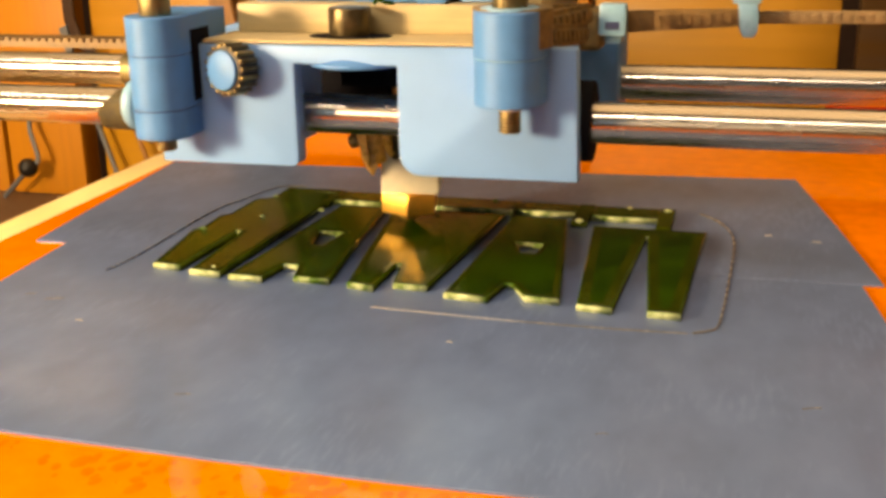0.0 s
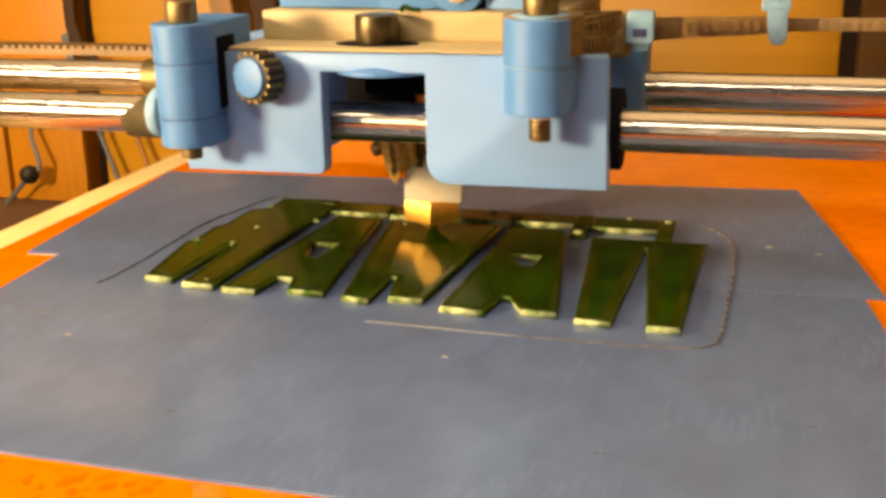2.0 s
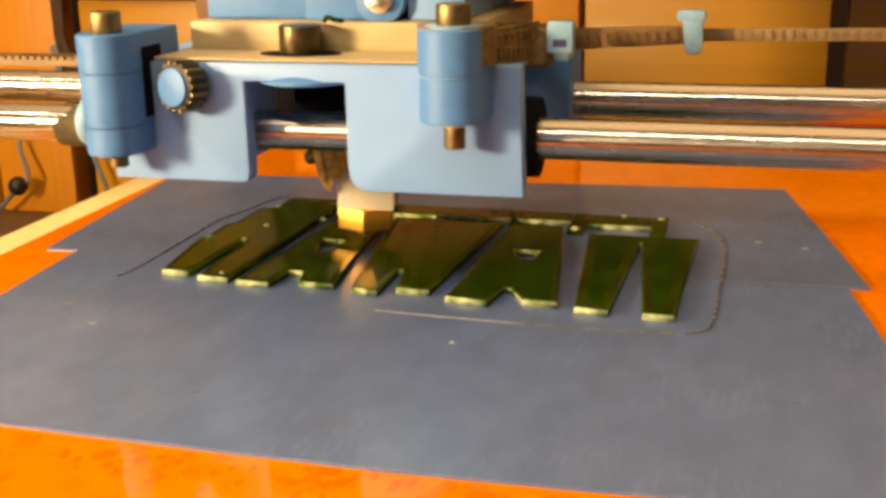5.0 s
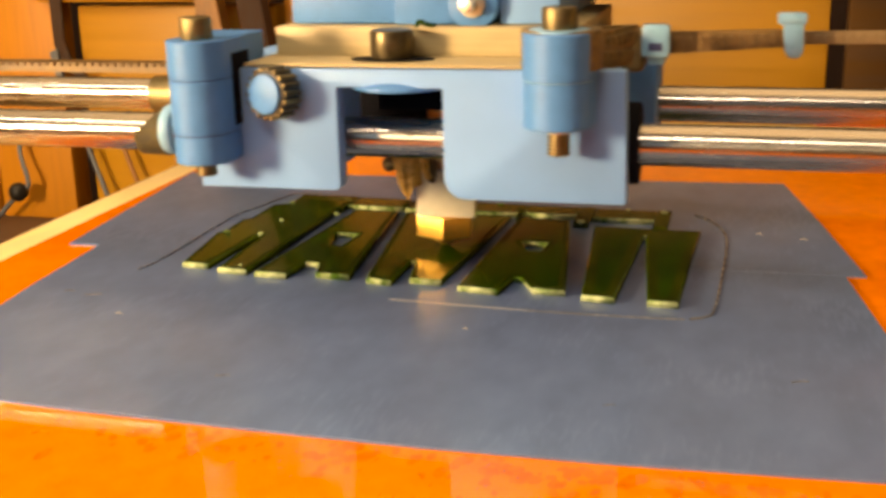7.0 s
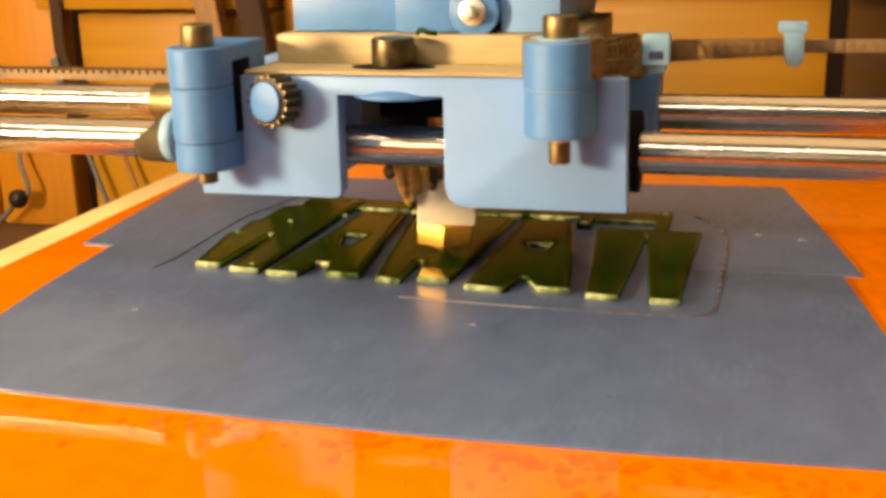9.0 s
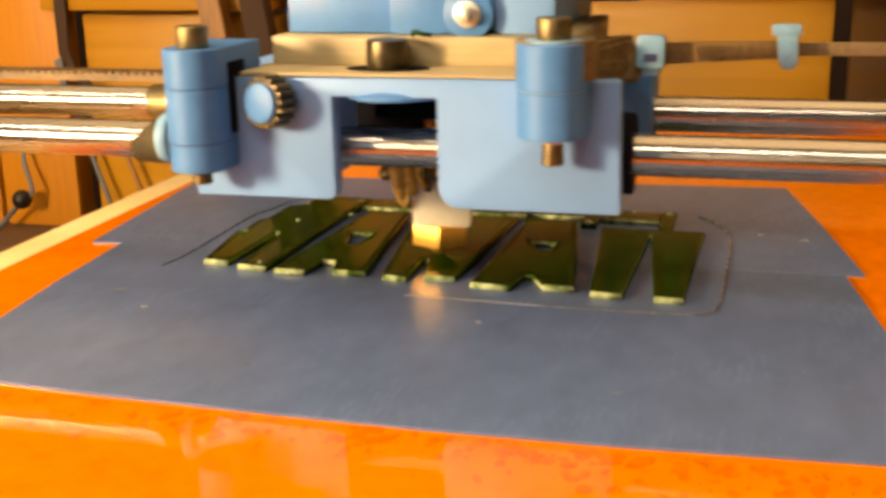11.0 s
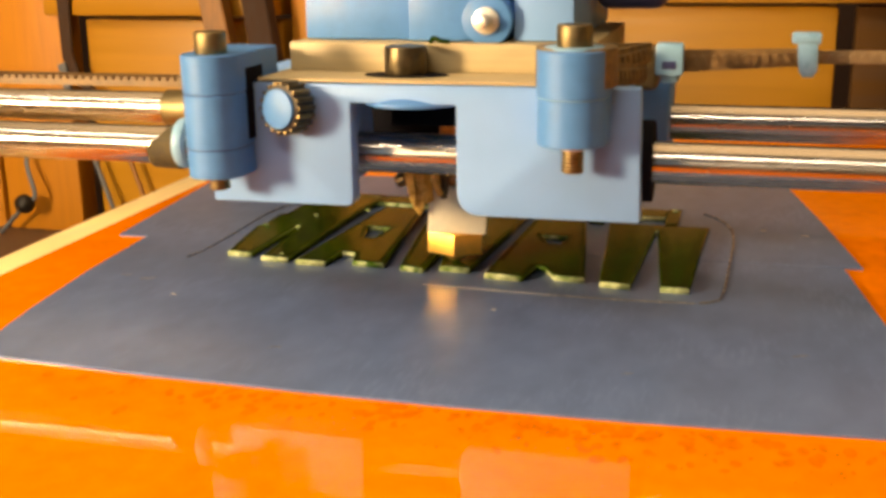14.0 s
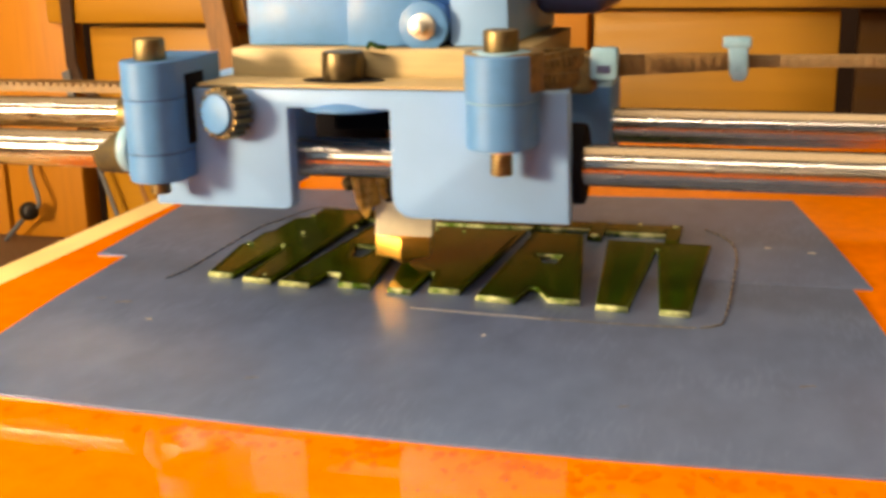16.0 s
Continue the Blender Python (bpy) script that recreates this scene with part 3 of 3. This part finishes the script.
part("ring_terminal", join(rod((-10.4, 241.5, 26.6), (-5.6, 241.2, 26.2), 2.7, 20, 0.5), rod((-12.0, 242, 25.4), (-4.5, 242, 25.6), 0.9, 10)), COPPER, C, "copper clip on the hot end")
part("connector", join(rod((-22.0, 247, 22.4), (-18.6, 246, 24.0), 2.6, 16, 0.8), rod((-24.6, 247.6, 21.2), (-22.0, 247, 22.4), 1.7, 14, 0.4)), DULL, C, "dark brown wire connector")
part("wire", tube([(-9, 240, 31), (-12, 239, 27), (-13.5, 239.5, 24), (-12.5, 241, 20)], 0.8), AMBER, C)
part("wire", tube([(-18, 250, 30), (-22, 250, 26.5), (-23.4, 249, 23)], 1.3), BLACK_STEEL, C)
part("wire", tube([(-3, 240, 31), (-2.6, 239.5, 27), (-4.5, 239, 23), (-6, 241, 20)], 0.8), COPPER, C)
part("wire", tube([(-14, 243, 31), (-12.5, 242, 27.5), (-11.6, 242, 23), (-12.4, 243, 19)], 1.0), DULL, C)

# added black sheet standing for the shade inside the carriage opening
part("shade_sheet", box(-50, 8.0, 252.6, 255.3, 30, 45.7, 0.3), BLACK, C, "black sheet added to keep the opening behind the hot end dark")

# belts: the left run and the clipped right run
def belt_run(x0, x1, y, z, high, wide, tooth_up):
    pieces = [box(x0, x1, y - wide / 2, y + wide / 2, z - high / 2, z + high / 2 - 0.5)]
    bm = bmesh.new()
    x = x0
    while x < x1 - 1.4:
        bmesh.ops.create_cube(bm, size=1, matrix=Matrix.Translation(((x + 0.6) * MM, y * MM, (z + tooth_up * (high / 2 - 0.1)) * MM)) @ Matrix.Diagonal((1.2 * MM, wide * MM, 0.9 * MM, 1)))
        x += 2.03
    return join(pieces[0], bm)


part("drive_belt", belt_run(-150, -50, 241, 44.4, 1.9, 6, 1), BELT, C, "brown ribbed drive belt", True)
def toothed_band(x0, x1, y, z0, z1, h0, h1):
    """A belt on edge from x0 to x1, its teeth towards the camera."""
    band = prism([(x0, z0 - h0 / 2), (x1, z1 - h1 / 2), (x1, z1 + h1 / 2), (x0, z0 + h0 / 2)], y, y + 1.3, "y")
    bm = bmesh.new()
    x = x0 + 0.5
    while x < x1 - 1:
        t = (x - x0) / (x1 - x0)
        bmesh.ops.create_cube(bm, size=1, matrix=Matrix.Translation((x * MM, (y - 0.3) * MM, (z0 + (z1 - z0) * t) * MM))
                              @ Matrix.Rotation(radians(-12), 4, "Y") @ Matrix.Diagonal((1.1 * MM, 0.8 * MM, (h0 + (h1 - h0) * t) * 0.5 * MM, 1)))
        x += 2.03
    return join(band, bm)


right_belt = part("drive_belt", toothed_band(30, 66, 239, 50.6, 52.2, 5.0, 3.4), BELT, C, "brown ribbed drive belt", True)
part("belt_tail", toothed_band(65, 121, 240.5, 52.0, 52.6, 2.6, 2.2), BELT_PALE, right_belt, "pale worn belt teeth", True)
fold = part("belt_fold", box(23, 35.5, 236, 247, 45.2, 53.6, 1.0), FOLDED, C, "folded brown belt end", True)
for x, y, z, tilt, turn, long in ((27.0, 207.4, 53.2, -3, 66, 19), (24.5, 208.6, 54.8, 2, 58, 20), (29.8, 209.5, 51.4, 4, 74, 16)):
    part("belt_layer", toothed_band(0, long, 0, 0, 0, 4.6, 3.8), FOLDED, fold, flat=True).matrix_basis = at(x, y, z, 0, tilt, turn)
part("belt_loop", rod((23.6, 203.6, 50.2), (23.6, 203.6, 57.4), 7.4, 40, 0.3), FOLDED, fold, "brown belt looped behind the post")
tie = part("cable_tie", join(box(35.2, 40.8, 233.4, 237, 48.6, 55.2, 0.7), box(36.4, 39.8, 234.6, 243, 47.0, 49.2, 0.4)), BLUE_PALE, right_belt, "pale blue cable tie")
part("slot", box(36.6, 39.4, 233.1, 233.8, 50.0, 51.6, 0.1), NAVY, tie)
part("cable_tie", join(box(61.6, 67.2, 234.5, 238, 55.2, 57.4, 0.5), prism([(62.6, 56), (66.6, 56), (66.8, 50), (66.0, 48.6), (64.0, 48.6), (63.2, 50)], 234.8, 236.6, "y", 0.4, 2)), BLUE_PALE, right_belt, "pale blue cable tie")

# red mark behind the rods
thing("red_clip", "small red plastic clip on the bench behind the rods", "clip", bm=box(34, 120, 520, 540, -100, -13, 2), mat=RED)

# seconds, carriage along its rods and bed along its travel, in millimetres
TRAVEL = [
    (0.0, -65.9, 0.0), (0.1, -68.6, -1.4), (0.2, -68.9, -2.0), (0.3, -65.2, -1.4), (0.4, -70.9, -3.7), (0.5, -64.7, -2.4),
    (0.6, -70.5, -4.8), (0.7, -66.2, -4.3), (0.8, -68.9, -5.8), (0.9, -67.1, -6.0), (1.0, -69.0, -7.4), (1.1, -65.7, -6.3),
    (1.2, -67.1, -6.6), (1.3, -66.8, -6.4), (1.4, -61.9, -4.8), (1.5, -59.5, -4.0), (1.6, -59.5, -3.9), (1.7, -57.9, -3.4),
    (1.8, -61.0, -4.3), (1.9, -57.6, -3.2), (2.0, -60.5, -4.0), (2.1, -56.5, -2.2), (2.2, -60.1, -2.7), (2.3, -58.0, -1.5),
    (2.4, -58.2, -0.9), (2.5, -59.5, -0.7), (2.6, -56.9, 0.6), (2.7, -60.5, 0.1), (2.8, -56.0, 2.0), (2.9, -61.0, 1.1),
    (3.0, -64.8, 0.5), (3.1, -70.6, 0.3), (3.2, -62.7, 4.2), (3.3, -53.4, 8.6), (3.4, -47.6, 11.9), (3.5, -56.1, 10.9),
    (3.6, -65.5, 8.6), (3.7, -70.4, 7.7), (3.8, -69.9, 8.4), (3.9, -62.4, 11.2), (4.0, -53.5, 14.5), (4.1, -47.3, 16.4),
    (4.2, -56.1, 13.7), (4.3, -70.8, 9.3), (4.4, -75.4, 8.0), (4.5, -68.2, 10.2), (4.6, -57.0, 13.6), (4.7, -53.9, 14.5),
    (4.8, -62.3, 12.1), (4.9, -73.0, 8.9), (5.0, -74.6, 8.4), (5.1, -65.3, 11.3), (5.2, -55.1, 14.3), (5.3, -55.1, 14.4),
    (5.4, -65.3, 11.4), (5.5, -74.6, 8.6), (5.6, -73.0, 9.1), (5.7, -62.3, 12.3), (5.8, -53.9, 14.9), (5.9, -57.0, 14.0),
    (6.0, -68.2, 10.7), (6.1, -75.4, 8.5), (6.2, -70.8, 9.9), (6.3, -51.7, 15.7), (6.4, -49.1, 16.5), (6.5, -58.8, 13.6),
    (6.6, -67.7, 11.6), (6.7, -65.8, 12.8), (6.8, -56.2, 16.3), (6.9, -48.2, 19.4), (7.0, -55.0, 18.0), (7.1, -64.3, 15.9),
    (7.2, -69.4, 15.0), (7.3, -60.6, 18.4), (7.4, -50.8, 22.0), (7.5, -50.1, 22.9), (7.6, -59.8, 20.3), (7.7, -68.4, 18.1),
    (7.8, -66.5, 19.0), (7.9, -54.7, 22.9), (8.0, -48.0, 25.3), (8.1, -55.8, 23.1), (8.2, -66.2, 20.2), (8.3, -74.2, 17.9),
    (8.4, -63.2, 21.4), (8.5, -53.8, 24.3), (8.6, -58.3, 23.1), (8.7, -70.7, 19.5), (8.8, -75.2, 18.4), (8.9, -65.8, 21.3),
    (9.0, -54.8, 24.8), (9.1, -56.3, 24.5), (9.2, -68.4, 21.0), (9.3, -75.5, 19.0), (9.4, -68.4, 21.3), (9.5, -56.3, 25.1),
    (9.6, -54.8, 25.7), (9.7, -65.8, 22.6), (9.8, -75.2, 19.9), (9.9, -70.7, 21.4), (10.0, -58.3, 25.3), (10.1, -53.8, 26.8),
    (10.2, -63.2, 24.1), (10.3, -66.9, 23.2), (10.4, -65.8, 23.6), (10.5, -56.2, 26.7), (10.6, -49.0, 29.0), (10.7, -55.9, 27.2),
    (10.8, -65.0, 24.6), (10.9, -66.5, 24.4), (11.0, -56.7, 27.5), (11.1, -49.1, 29.8), (11.2, -55.4, 27.9), (11.3, -65.0, 25.1),
    (11.4, -66.3, 24.7), (11.5, -57.0, 27.5), (11.6, -49.1, 30.1), (11.7, -54.5, 28.7), (11.8, -64.6, 26.0), (11.9, -65.9, 25.8),
    (12.0, -57.4, 28.6), (12.1, -48.7, 31.6), (12.2, -54.9, 30.0), (12.3, -55.5, 30.2), (12.4, -48.9, 32.4), (12.5, -57.0, 30.3),
    (12.6, -52.8, 32.2), (12.7, -52.0, 33.0), (12.8, -57.3, 32.0), (12.9, -49.8, 34.9), (13.0, -56.1, 33.6), (13.1, -53.0, 35.0),
    (13.2, -50.9, 36.0), (13.3, -57.3, 34.5), (13.4, -50.0, 37.1), (13.5, -55.8, 35.8), (13.6, -51.4, 37.8), (13.7, -54.4, 37.5),
    (13.8, -52.6, 38.7), (13.9, -55.8, 38.3), (14.0, -53.5, 39.7), (14.1, -54.6, 39.5), (14.2, -56.0, 39.2), (14.3, -61.1, 37.8),
    (14.4, -65.7, 36.5), (14.5, -61.2, 38.0), (14.6, -66.0, 35.9), (14.7, -61.4, 36.6), (14.8, -65.5, 34.7), (14.9, -62.0, 35.1),
    (15.0, -63.8, 33.8), (15.1, -64.4, 33.0), (15.2, -62.2, 33.0), (15.3, -66.6, 31.0), (15.4, -60.4, 32.2), (15.5, -67.5, 29.5),
    (15.6, -60.9, 30.9), (15.7, -65.8, 28.9), (15.8, -64.0, 28.9), (15.9, -62.1, 29.0), (16.0, -67.4, 26.9),
]


def motions():
    walk(carriage, [(t, at(x, 0, 0)) for t, x, _ in TRAVEL])
    walk(bed, [(t, at(0, y, 0)) for t, _, y in TRAVEL])
    for ob in [letters, skirt] + [o for o in scene.objects if o.name.startswith(("plastic_fleck", "tape_scuff"))]:
        walk(ob, [(t, at(0, y, 0)) for t, _, y in TRAVEL])


motions()
